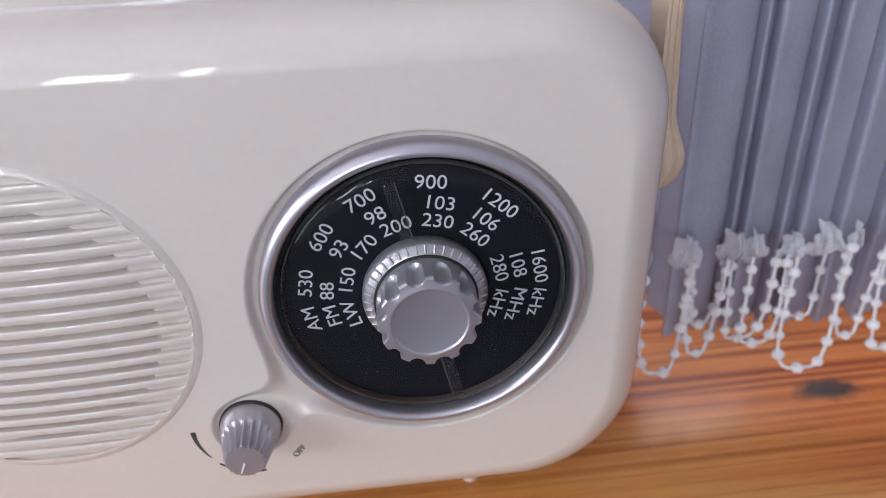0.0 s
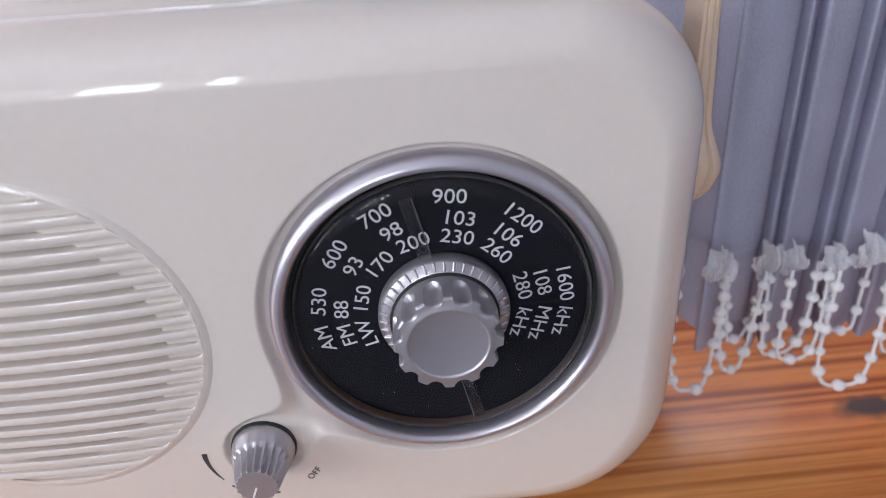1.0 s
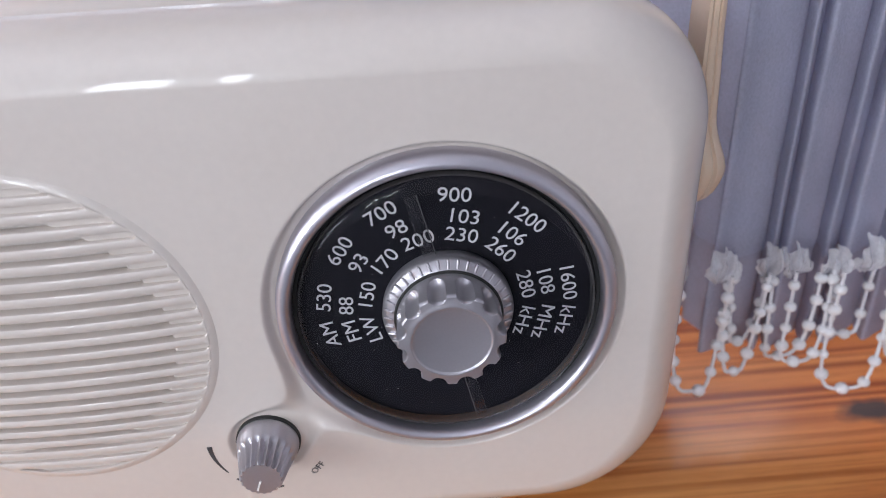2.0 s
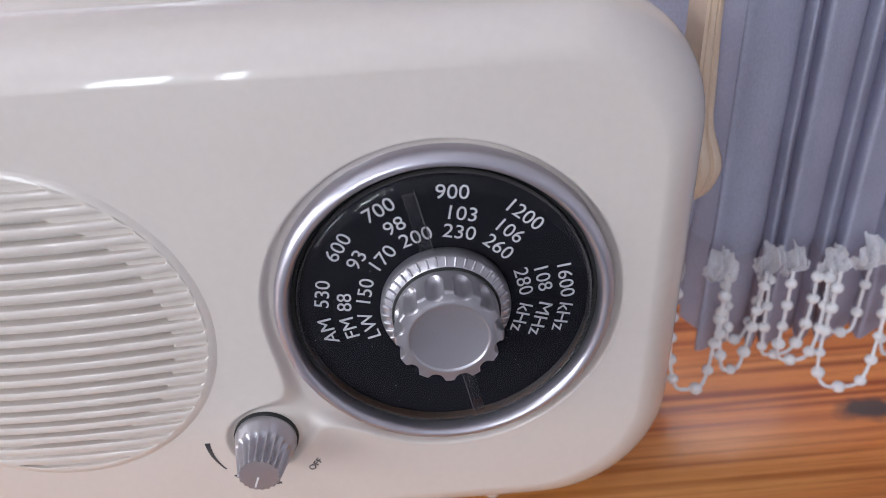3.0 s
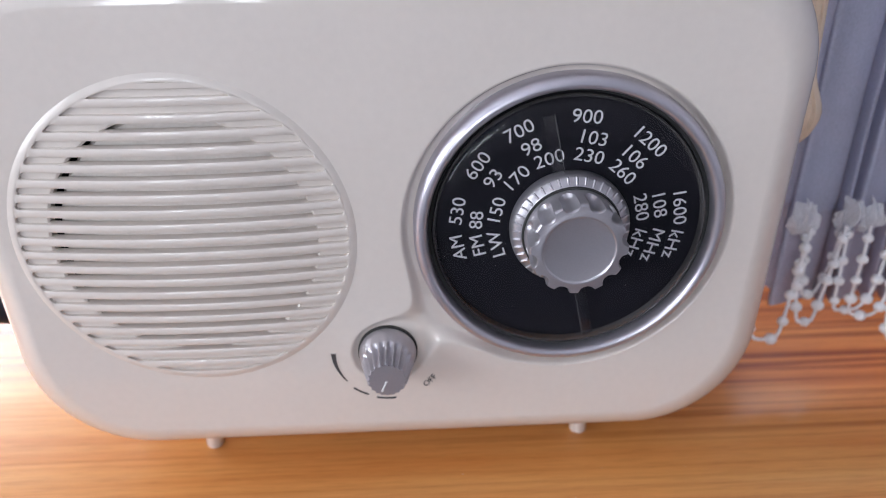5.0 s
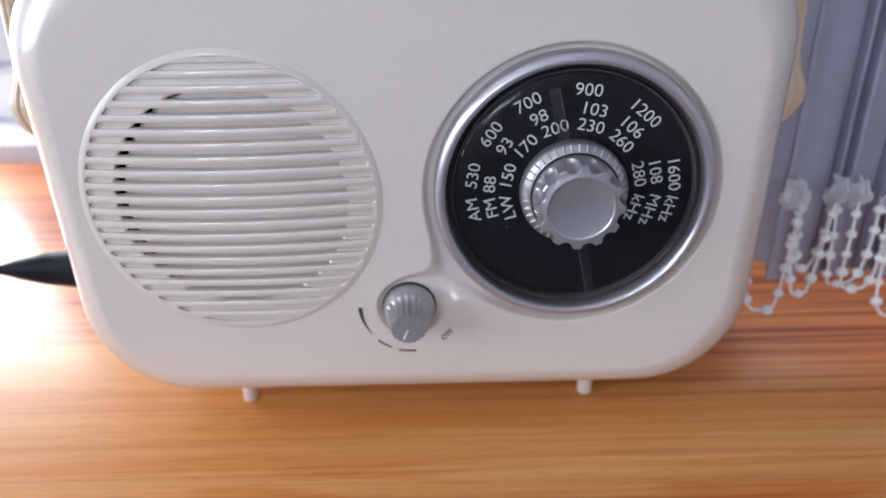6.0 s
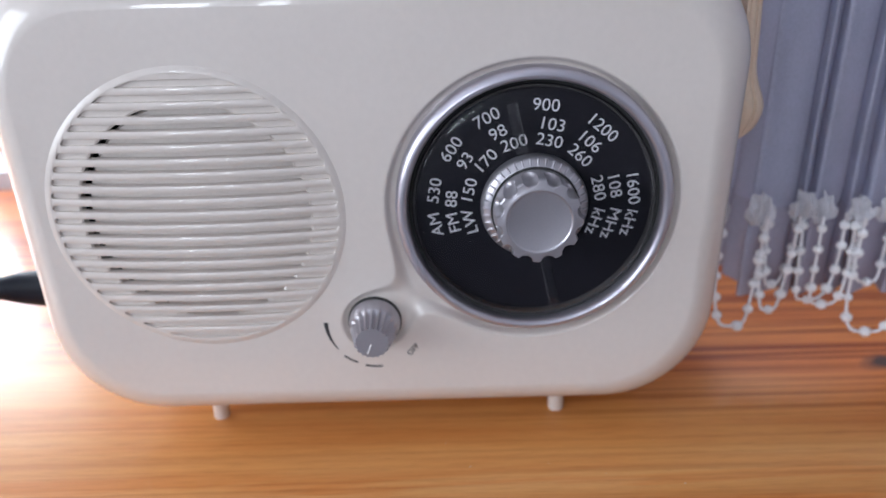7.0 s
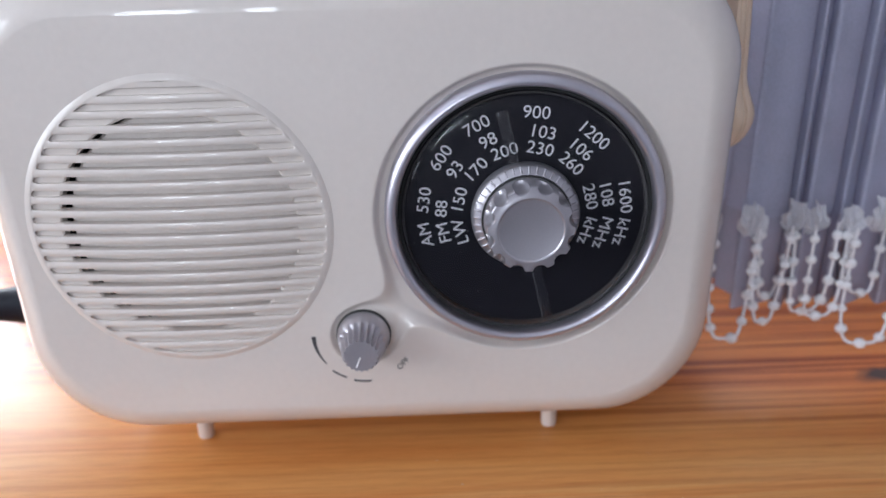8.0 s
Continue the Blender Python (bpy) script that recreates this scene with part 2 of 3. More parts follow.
# ---- mesh helpers ----
def part(name, bm, mat, parent=None, label="", smooth=35.0):
    me = bpy.data.meshes.new(name)
    bm.normal_update()
    bm.to_mesh(me)
    bm.free()
    me.materials.append(mat)
    if smooth:
        me.polygons.foreach_set("use_smooth", [True] * len(me.polygons))
        me.set_sharp_from_angle(angle=radians(smooth))
    ob = new(name, me)
    ob.parent = parent
    if label:
        tagged(ob, label)
    return ob


def empty(name, place, label, category, kind="", group=""):
    ob = new(name)
    ob.empty_display_size = 0.02
    ob.location = place
    return tagged(ob, label, category, group, kind)


def box(x0, x1, y0, y1, z0, z1, bevel=0.0, seg=2):
    bm = bmesh.new()
    bmesh.ops.create_cube(bm, size=1)
    for v in bm.verts:
        v.co = ((x0 + x1) / 2 + v.co.x * (x1 - x0), (y0 + y1) / 2 + v.co.y * (y1 - y0), (z0 + z1) / 2 + v.co.z * (z1 - z0))
    if bevel:
        bmesh.ops.bevel(bm, geom=bm.edges[:], offset=bevel, segments=seg, affect="EDGES", profile=0.5)
    return bm


def loft(rings, cap_first=False, cap_last=False, closed=True):
    """Quads between successive rings of equal length."""
    bm = bmesh.new()
    vs = [[bm.verts.new(p) for p in r] for r in rings]
    n = len(rings[0])
    for a, b in zip(vs, vs[1:]):
        for i in range(n if closed else n - 1):
            j = (i + 1) % n
            bm.faces.new((a[i], a[j], b[j], b[i]))
    if cap_first:
        bm.faces.new(vs[0])
    if cap_last:
        bm.faces.new(vs[-1])
    bmesh.ops.recalc_face_normals(bm, faces=bm.faces[:])
    return bm


def lathe(profile, cx=0.0, cz=0.0, n=96, wave=None, cap_first=False, cap_last=False):
    """A turned form about the y axis through (cx, cz): profile of (radius, y); wave(angle, k) scales the radius."""
    rings = []
    for k, (r, y) in enumerate(profile):
        ring = []
        for i in range(n):
            a = 2 * math.pi * i / n
            q = r * (wave(a, k) if wave else 1)
            ring.append((cx + q * math.sin(a), y, cz + q * math.cos(a)))
        rings.append(ring)
    return loft(rings, cap_first, cap_last)


def tube(points, radius, n=10, closed=False):
    """A round bar along points."""
    pts = [Vector(p) for p in points]
    rings = []
    for i, p in enumerate(pts):
        a = pts[i - 1] if i or closed else p
        b = pts[(i + 1) % len(pts)] if i < len(pts) - 1 or closed else p
        d = (b - a).normalized()
        u = d.cross(Vector((0, 1, 0.013))).normalized()
        w = d.cross(u)
        r = radius(i / (len(pts) - 1)) if callable(radius) else radius
        rings.append([p + (u * math.cos(2 * math.pi * k / n) + w * math.sin(2 * math.pi * k / n)) * r for k in range(n)])
    if closed:
        rings.append(rings[0])
    return loft(rings, not closed, not closed)


def smoothstep(x):
    x = min(1.0, max(0.0, x))
    return x * x * (3 - 2 * x)


def letters(body, size, x, z, turn, y, mat, parent, name):
    """Flat raised lettering on an upright face that looks along -y; turn in degrees, clockwise."""
    cu = bpy.data.curves.new(name, "FONT")
    cu.body, cu.size, cu.align_x, cu.align_y, cu.extrude, cu.resolution_u = body, size, "CENTER", "CENTER", 0.00008, 4
    tmp = new(name, cu)
    bpy.context.view_layer.update()
    me = bpy.data.meshes.new_from_object(tmp.evaluated_get(bpy.context.evaluated_depsgraph_get()))
    bpy.data.objects.remove(tmp)
    me.materials.clear()
    me.materials.append(mat)
    ob = new(name, me)
    ob.parent = parent
    ob.matrix_basis = Matrix.Translation((x, y, z)) @ pose(0, 0, 0, 0, turn, 0) @ pose(0, 0, 0, 90, 0, 0) @ Matrix.Diagonal((1.06, 1, 1, 1))
    return ob


# ---- the room ----
def wall_with_hole(name, x0, x1, z0, z1, y0, y1, hx0, hx1, hz0, hz1):
    bm = bmesh.new()
    for a, b, c, d in ((x0, hx0, z0, z1), (hx1, x1, z0, z1), (hx0, hx1, z0, hz0), (hx0, hx1, hz1, z1)):
        q = box(a, b, y0, y1, c, d)
        me = bpy.data.meshes.new("piece")
        q.to_mesh(me)
        q.free()
        bm.from_mesh(me)
        bpy.data.meshes.remove(me)
    return tagged(part(name, bm, PLASTER, smooth=0), "plain pale plastered wall with a window opening", "wall", kind="structure")


def window(name, x0, x1, z0, z1, y, bars):
    """A white casement with its panes set in the wall at y."""
    w = empty(name, ((x0 + x1) / 2, y, z0), "white painted window with clear panes", "window", "structure")
    cx = (x0 + x1) / 2
    f = 0.045
    edges = [x0] + bars + [x1]
    for a, b, c, d in ((x0, x1, z0, z0 + f), (x0, x1, z1 - f, z1), (x0, x0 + f, z0 + f, z1 - f), (x1 - f, x1, z0 + f, z1 - f)):
        part("window_frame", box(a - cx, b - cx, -0.025, 0.025, c - z0, d - z0, 0.003), PAINT, w)
    for m in bars:
        part("mullion", box(m - 0.045 - cx, m + 0.045 - cx, -0.022, 0.022, f, z1 - z0 - f, 0.003), PAINT, w)
    for a, b in zip(edges, edges[1:]):
        p = part("pane", box(a + 0.03 - cx, b - 0.03 - cx, -0.002, 0.002, f - 0.01, z1 - z0 - f + 0.01), PANE, w, smooth=0)
        p.visible_shadow = False
    return w


tagged(part("floor", box(-2.3, 1.9, -2.7, 0.7, -0.1, 0.0), FLOORING, smooth=0), "brown wooden floor", "floor", kind="structure")
tagged(part("ceiling", box(-2.3, 1.9, -2.7, 0.7, 2.45, 2.55), PAINT, smooth=0), "white ceiling", "ceiling", kind="structure")
tagged(part("wall_east", box(1.7, 1.9, -2.7, 0.7, 0, 2.45), PLASTER, smooth=0), "plain pale plastered wall", "wall", kind="structure")
wall_with_hole("wall_north", -2.1, 0.09, 0, 2.45, 0.36, 0.56, -1.25, 0.05, 0.76, 1.13)
# wall piece with an added opening, set high for the curtain's backlight
wall_with_hole("wall_north_2", 0.09, 1.7, 0, 2.45, 0.36, 0.56, 0.10, 0.50, 1.08, 1.95)
wall_with_hole("wall_south", -2.1, 1.7, 0, 2.45, -2.7, -2.5, -1.18, -0.5, 0.8, 2.05)
west = wall_with_hole("wall_west", -2.7, 0.7, 0, 2.45, 2.1, 2.3, -1.72, -0.18, 0.85, 2.0)
west.rotation_euler.z = radians(90)
side_window = window("window_3", -1.72, -0.18, 0.85, 2.0, 0.0, [-0.95])
side_window.location, side_window.rotation_euler.z = (-2.2, -0.95, 0.85), radians(90)
window("window_1", -1.25, 0.05, 0.76, 1.13, 0.46, [])
# unseen window, added so that light comes through the curtain from behind
window("backlight_window", 0.10, 0.50, 1.08, 1.95, 0.46, [])
window("window_2", -1.18, -0.5, 0.8, 2.05, -2.6, [-0.75])
tagged(part("backdrop", box(-6, 4, 3.0, 3.02, -1, 6), DAY, smooth=0), "bright hazy daylight beyond the window", "backdrop", kind="structure")

# ---- the table ----
table = empty("table", (0, 0, 0), "lacquered orange pine table with visible grain", "table")
top = part("tabletop", box(-0.85, 0.75, -0.070, 0.345, -0.028, 0.0, 0.004, 3), PINE, table)
top.location = (0, 0, TABLE)
for sx in (-0.78, 0.68):
    for sy in (-0.02, 0.29):
        part("leg", box(sx - 0.03, sx + 0.03, sy - 0.03, sy + 0.03, 0.0, TABLE - 0.028, 0.004), PINE, table)

# ---- the radio: local x from the dial's centre, y from the front panel, z from the table ----
DZ = 0.104
radio = empty("radio", (0, 0, TABLE), "cream plastic retro portable radio with round tuning dial, on the table", "radio")
X0, X1, Z0, Z1 = -0.192, 0.0768, 0.0135, 0.1895


def outline(inset, y, n=14, corner=0.0390):
    """A rounded rectangle, slightly narrower at its foot, where its corners are rounder."""
    up, low = max(0.004, corner - inset * 0.55), max(0.004, corner + 0.0035 - inset * 0.55)
    x0, x1, z0, z1 = X0 + inset, X1 - inset, Z0 + inset, Z1 - inset
    out = []
    for cx, cz, a0, r in ((x1 - up, z1 - up, 0, up), (x1 - low, z0 + low, 90, low), (x0 + low, z0 + low, 180, low), (x0 + up, z1 - up, 270, up)):
        for k in range(n + 1):
            a = radians(a0 + 90 * k / n)
            x, z = cx + r * math.sin(a), cz + r * math.cos(a)
            mid = (X0 + X1) / 2
            x = mid + (x - mid) * (1 - 0.018 * (Z1 - z) / (Z1 - Z0))
            out.append((x, y, z))
    return out


BEV, DEEP = 0.0145, 0.020
SPX, SPZ, SPR = -0.1195, DZ - 0.0002, 0.0519
VX, VZ = -0.0597, DZ - 0.0455


def dish_field(x, z):
    """Signed distance to the sunk outline: the dial's circle and the volume knob's, joined by a soft neck."""
    a = math.hypot(x + 0.0005, z - DZ + 0.0004) - 0.0498
    b = math.hypot(x - VX, z - VZ) - 0.0094
    k = 0.024
    h = max(0.0, min(1.0, 0.5 + 0.5 * (b - a) / k))
    return b * (1 - h) + a * h - k * h * (1 - h)


def front_shell():
    rings = []
    rings.append(outline(BEV + 0.0007, 0.0))
    a0 = radians(8)
    for k in range(15):
        a = a0 + (math.pi / 2 - a0) * k / 14
        rings.append(outline(BEV * (1 - (math.sin(a) - math.sin(a0)) / (1 - math.sin(a0))), DEEP * (math.cos(a0) - math.cos(a)) / math.cos(a0)))
    rings.append(outline(0.0, 0.0235))
    rings.append(outline(0.0009, 0.0243))
    bm = loft(rings)
    es = [e for e in bm.edges if len(e.link_faces) == 1 and abs(e.verts[0].co.y) + abs(e.verts[1].co.y) < 1e-7]
    # the round opening for the grille
    vs = [bm.verts.new((SPX + SPR * math.sin(2 * math.pi * i / 96), 0, SPZ + SPR * math.cos(2 * math.pi * i / 96))) for i in range(96)]
    es += [bm.edges.new((vs[i], vs[(i + 1) % 96])) for i in range(96)]
    # the sunk dish round the dial and the volume knob
    step, grid, cells = 0.0004, {}, []

    def vert(i, j):
        if (i, j) not in grid:
            x, z = -0.0765 + i * step, DZ - 0.0625 + j * step
            f = dish_field(x, z)
            sunk = 0.0017 + 0.0023 * smoothstep((math.hypot(x - VX, z - VZ) - 0.010) / 0.018)
            grid[i, j] = bm.verts.new((x, sunk * smoothstep((0.0033 - f) / 0.0021), z))
        return grid[i, j]

    for i in range(int(0.1335 / step)):
        for j in range(int(0.1195 / step)):
            x, z = -0.0765 + (i + 0.5) * step, DZ - 0.0625 + (j + 0.5) * step
            if dish_field(x, z) < 0.0048 and math.hypot(x, z - DZ) > 0.0465:
                cells.append(bm.faces.new((vert(i, j), vert(i + 1, j), vert(i + 1, j + 1), vert(i, j + 1))))
    es += [e for f in cells for e in f.edges if len(e.link_faces) == 1 and math.hypot(e.verts[0].co.x, e.verts[0].co.z - DZ) > 0.049]
    bmesh.ops.triangle_fill(bm, edges=es, use_beauty=True, normal=(0, -1, 0))
    for f in bm.faces:
        f.normal_update()
        if f.normal.y > 0.3:
            f.normal_flip()
    return bm


def back_shell():
    rings = [outline(0.0016, 0.0240)]
    for ins, y in ((0.0004, 0.0252), (0.0004, 0.060), (0.0016, 0.068), (0.005, 0.0735), (0.011, 0.0765), (0.02, 0.078)):
        rings.append(outline(ins, y))
    return loft(rings, False, True)


part("front_shell", front_shell(), CREAM, radio, smooth=50)
part("back_shell", back_shell(), CREAM, radio, "cream rear half of the case behind a fine seam", smooth=50)


# the speaker grille
DOME = 0.0042


def swell(x, z):
    return -DOME * max(0.0, 1 - ((x - SPX) ** 2 + (z - SPZ) ** 2) / 0.0528 ** 2)


GX = SPX - 0.0007
grille_rim = [(0.0534, 0.0002), (0.0529, 0.0000), (0.0524, -0.00022), (0.0518, -0.00048), (0.0511, -0.00070), (0.0505, -0.0008), (0.0503, -0.0007), (0.0503, 0.0014)]
grille = part("speaker_grille", lathe(grille_rim, GX, SPZ, 128), GRILLE, radio, "round cream grille of straight horizontal slats", smooth=60)
SLOTS = [DZ + 0.0470 - 0.00477 * k for k in range(21)]


def slat(z0, z1, top=True, bottom=True):
    """One bar between two slots, rounded on its free edges; it follows the swell of the grille, and its ends flare round the slot ends."""
    zm, h = (z0 + z1) / 2, (z1 - z0) / 2
    e, rc = -0.0005, 0.0012
    prof = [(-1, 0.0030), (-1, 0.0000 if bottom else e), (-0.93, -0.00028 if bottom else e), (-0.74, -0.00045 if bottom else e), (0.0, e),
            (0.74, -0.00045 if top else e), (0.93, -0.00028 if top else e), (1, 0.0000 if top else e), (1, 0.0030)]
    near = [0.0, 0.0003, 0.00045, 0.0007, 0.0010, 0.0013, 0.0018]
    reach = math.sqrt(max(1e-8, 0.0506 ** 2 - (zm - SPZ) ** 2))
    spots = [-1 + d / reach for d in near] + [-1 + 0.0018 / reach + (2 - 0.0036 / reach) * i / 32 for i in range(1, 32)] + [1 - d / reach for d in reversed(near)]
    rings = []
    for u in spots:
        d = min(rc, max(0.0, rc + 0.0003 - (1 - abs(u)) * reach))
        flare = rc - math.sqrt(max(0.0, rc * rc - d * d))
        ring = []
        for k, y in prof:
            grow = flare if (k > 0 and top) or (k < 0 and bottom) else 0.0
            dz = k * (h + grow)
            x = GX + u * math.sqrt(max(1e-8, 0.0506 ** 2 - (zm + dz - SPZ) ** 2))
            ring.append((x, y + swell(x, zm), zm + dz))
        rings.append(ring)
    return loft(rings, True, True, closed=False)


edges = [SPZ + 0.0502] + SLOTS + [SPZ - 0.0502]
for hi, lo in zip(edges, edges[1:]):
    part("slat", slat(lo + (0.00108 if lo in SLOTS else 0), hi - (0.00108 if hi in SLOTS else 0), hi in SLOTS, lo in SLOTS), GRILLE, grille)
# the shallow floor of the outer slots, and the deep backing behind the open ones
part("slot_floor", lathe([(0.0508, 0.0004), (0.0460, 0.0001), (0.0412, -0.0003), (0.0405, 0.0002), (0.0405, 0.0036)], GX, SPZ, 128), GRILLE, grille)
part("cavity", lathe([(0.0420, 0.0036), (0.0420, 0.0090), (0.0005, 0.0091)], SPX, SPZ, 64, cap_last=True), GAP, grille)
part("backing", lathe([(0.0414, 0.0036), (0.0404, 0.0018), (0.030, 0.0002), (0.015, -0.0010), (0.0005, -0.0014)], SPX + 0.0024, SPZ, 96, cap_last=True), MESHBACK, grille, "shaded beige backing behind the slots")

# the dial
dial = part("dial", lathe([(0.0450, 0.0046), (0.0448, 0.0034), (0.0005, 0.0032)], 0, DZ, 128, cap_last=True), BLACK, radio, "round black tuning dial printed with white numbers")
ring_profile = [(0.0497, 0.0042), (0.0496, 0.0004), (0.0492, -0.0012), (0.0484, -0.0024), (0.0474, -0.0030), (0.0465, -0.0030), (0.0457, -0.0023), (0.0452, -0.0010), (0.0450, 0.0018)]
part("dial_ring", lathe(ring_profile, 0, DZ, 160), SILVER, radio, "polished silver ring round the dial", smooth=60)
part("dial_well", lathe([(0.0451, 0.0017), (0.0439, 0.0021), (0.0436, 0.0034)], 0, DZ, 128), GAP, dial)
cover = part("clear_cover", lathe([(0.0433, 0.0030), (0.0431, -0.0004), (0.0427, -0.0011), (0.0418, -0.0016), (0.0402, -0.0019), (0.038, -0.0020), (0.030, -0.0020), (0.0192, -0.0019)], 0, DZ, 128), COVER, dial, "thin clear plastic cover", smooth=60)
cover.visible_shadow = False
# opaque grey ring in place of the light refracted by the cover's side wall
part("cover_rim", lathe([(0.0434, 0.0026), (0.0433, 0.0005), (0.0430, 0.0002), (0.0427, 0.0004), (0.0426, 0.0013), (0.0423, 0.0026)], 0, DZ, 160), RIM_GLINT, dial, "grey ring standing in for light caught in the clear cover's edge", smooth=60)
ROW = {0.0358: (("AM", -101.3), ("530", -80.5), ("600", -54.3), ("700", -28.0), ("900", 5.6), ("1200", 40.3), ("1600", 81.8), ("kHz", 103.2)),
       0.0294: (("FM", -102.8), ("88", -85.0), ("93", -55.6), ("98", -26.0), ("103", 11.3), ("106", 40.1), ("108", 77.8), ("MHz", 106.4)),
       0.0236: (("LW", -105.4), ("150", -76.6), ("170", -46.5), ("200", -17.8), ("230", 12.2), ("260", 42.2), ("280", 77.1), ("kHz", 108.0))}
for r, words in ROW.items():
    for body, ang in words:
        a = radians(ang)
        letters(body, 0.0061, r * math.sin(a), DZ + r * math.cos(a), ang, 0.0029, PRINT, dial, "scale_mark")


def pointer_strip(r0, r1, w):
    bm = box(-w / 2, w / 2, 0.0010, 0.0018, r0, r1, 0.0003)
    return bm


for ang, r0, r1 in ((-13.0, 0.0150, 0.0378), (167.5, 0.0150, 0.0422)):
    p = part("pointer", pointer_strip(r0, r1, 0.0037), POINTER, dial, "clear plastic pointer strip")
    p.matrix_basis = Matrix.Translation((0, 0, DZ)) @ pose(0, 0, 0, 0, ang, 0)
    p.visible_shadow = False
    # opaque grey strip on one side: the light caught by the clear edge, as colour
    part("pointer_glint", box(0.0016, 0.00185, 0.0009, 0.0018, r0, r1), POINTER_GLINT, p, "grey strip painted as the glint on the pointer's cut edge", smooth=0)

# the tuning knob: a ribbed flange and a scalloped cap
knob = part("tuning_knob", lathe([(0.0190, 0.0026), (0.0191, -0.0004), (0.0187, -0.0012), (0.0150, -0.0036), (0.0140, -0.0036)], 0, DZ, 128), KNOB, radio, "satin silver tuning knob with scalloped grip")
rib_mesh = None
for i in range(40):
    a = 9.0 * i + 2.0
    if rib_mesh is None:
        rb = part("rib", box(-0.00034, 0.00034, -0.0007, 0.0006, 0.0158, 0.0186, 0.0002, 1), KNOB, knob)
        rib_mesh = rb.data
    else:
        rb = new("rib", rib_mesh)
        rb.parent = knob
    rb.matrix_basis = Matrix.Translation((0, 0, DZ)) @ pose(0, 0, 0, 0, a, 0) @ Matrix.Translation((0, -0.00235, 0.0170)) @ pose(0, 0, 0, -32.5, 0, 0) @ Matrix.Translation((0, 0, -0.0170))


def scallop(a, k):
    """Twelve scoops cut into the grip: rounded at their lower end, open at the face."""
    y = cap_profile[k][1]
    if k >= len(cap_profile) - 6:
        return 1.0
    u = min(1.0, max(0.0, (-0.0054 - y) / 0.0040))
    arch = math.sqrt(1 - (1 - u) ** 2)
    if arch < 0.01:
        return 1.0
    d = math.degrees(a) + 13.0
    d = abs((d + 15) % 30 - 15)
    return 1 - 0.125 * arch * math.sqrt(max(0.0, 1 - (d / (9.4 * arch)) ** 2))


cap_profile = [(0.0154, -0.0026), (0.0150, -0.0040), (0.0150, -0.0053), (0.0150, -0.0056), (0.0150, -0.0060), (0.0150, -0.0066), (0.0150, -0.0074), (0.0151, -0.0084), (0.0151, -0.0095), (0.0152, -0.0120), (0.0152, -0.0138), (0.0150, -0.0146), (0.0146, -0.0150),
               (0.0122, -0.0151), (0.0117, -0.0153), (0.0112, -0.0152), (0.0109, -0.0148), (0.0106, -0.0147), (0.0004, -0.0148)]
part("grip", lathe(cap_profile, 0, DZ, 360, scallop, False, True), KNOB, knob, smooth=38)
part("grip_gap", lathe([(0.0158, -0.0031), (0.0156, -0.0037), (0.0150, -0.0037)], 0, DZ, 96), GAP, knob, "dark joint round the grip")

# the volume knob in its round socket
part("knob_gap", lathe([(0.0102, 0.0030), (0.0102, 0.0005), (0.0092, 0.0003)], VX, VZ, 64), GAP, radio)


def flutes(a, k):
    d = (0, 0, 0, 0, 0.03, 0.16, 0.19, 0.20, 0.17, 0.07, 0, 0)[k]
    return 1 - d * (0.5 - 0.5 * math.cos(a * 20)) ** 0.8


vol_profile = [(0.0097, 0.0008), (0.0098, -0.0006), (0.0096, -0.0014), (0.0089, -0.0050), (0.0087, -0.0058), (0.0085, -0.0066), (0.0077, -0.0100), (0.0068, -0.0143), (0.0066, -0.0149), (0.0062, -0.0152), (0.0055, -0.0152), (0.0003, -0.0152)]
vol = part("volume_knob", lathe(vol_profile, VX, VZ, 240, flutes, False, True), KNOB, radio, "small silver volume knob with fluted sides", smooth=40)
mark = part("mark", box(-0.00028, 0.00028, -0.0001, 0.0002, -0.0048, -0.0006), PRINT, vol, smooth=0)
mark.matrix_basis = Matrix.Translation((VX, -0.0154, VZ)) @ pose(0, 0, 0, 0, 22, 0)


def arc_print(r, a0, a1, w0, w1):
    """A printed stroke of changing width on the panel; angles clockwise from up."""
    rings = []
    for k in range(25):
        u = k / 24
        a, w = radians(a0 + (a1 - a0) * u), w0 + (w1 - w0) * u
        s, c = math.sin(a), math.cos(a)
        rings.append([(VX + (r + w / 2) * s, 0.0, VZ + (r + w / 2) * c), (VX + (r + w / 2) * s, -0.00012, VZ + (r + w / 2) * c),
                      (VX + (r - w / 2) * s, -0.00012, VZ + (r - w / 2) * c), (VX + (r - w / 2) * s, 0.0, VZ + (r - w / 2) * c)])
    return loft(rings, True, True)


part("volume_wedge", arc_print(0.0186, 271, 232, 0.0017, 0.0003), INK, radio, smooth=0)
part("print_bar", arc_print(0.0192, 221, 203, 0.0007, 0.0007), INK, radio, smooth=0)
part("print_bar", arc_print(0.0196, 194, 174, 0.0008, 0.0008), INK, radio, smooth=0)
letters("OFF", 0.0031, -0.0455, DZ - 0.0580, -48, -0.0001, INK, radio, "print_word")

# feet
for fx in (-0.1322, 0.0150):
    for fy in (0.0232, 0.0620):
        foot = part("foot", lathe([(0.0034, -0.020), (0.0034, -0.0008), (0.0031, -0.0002), (0.0026, 0.0)], 0, 0, 32, None, True, True), CREAM, radio)
        foot.matrix_basis = Matrix.Translation((fx, fy, 0.0)) @ pose(0, 0, 0, -90, 0, 0)

# the carrying handle: an upright hoop pivoted on both sides
HY = 0.0330


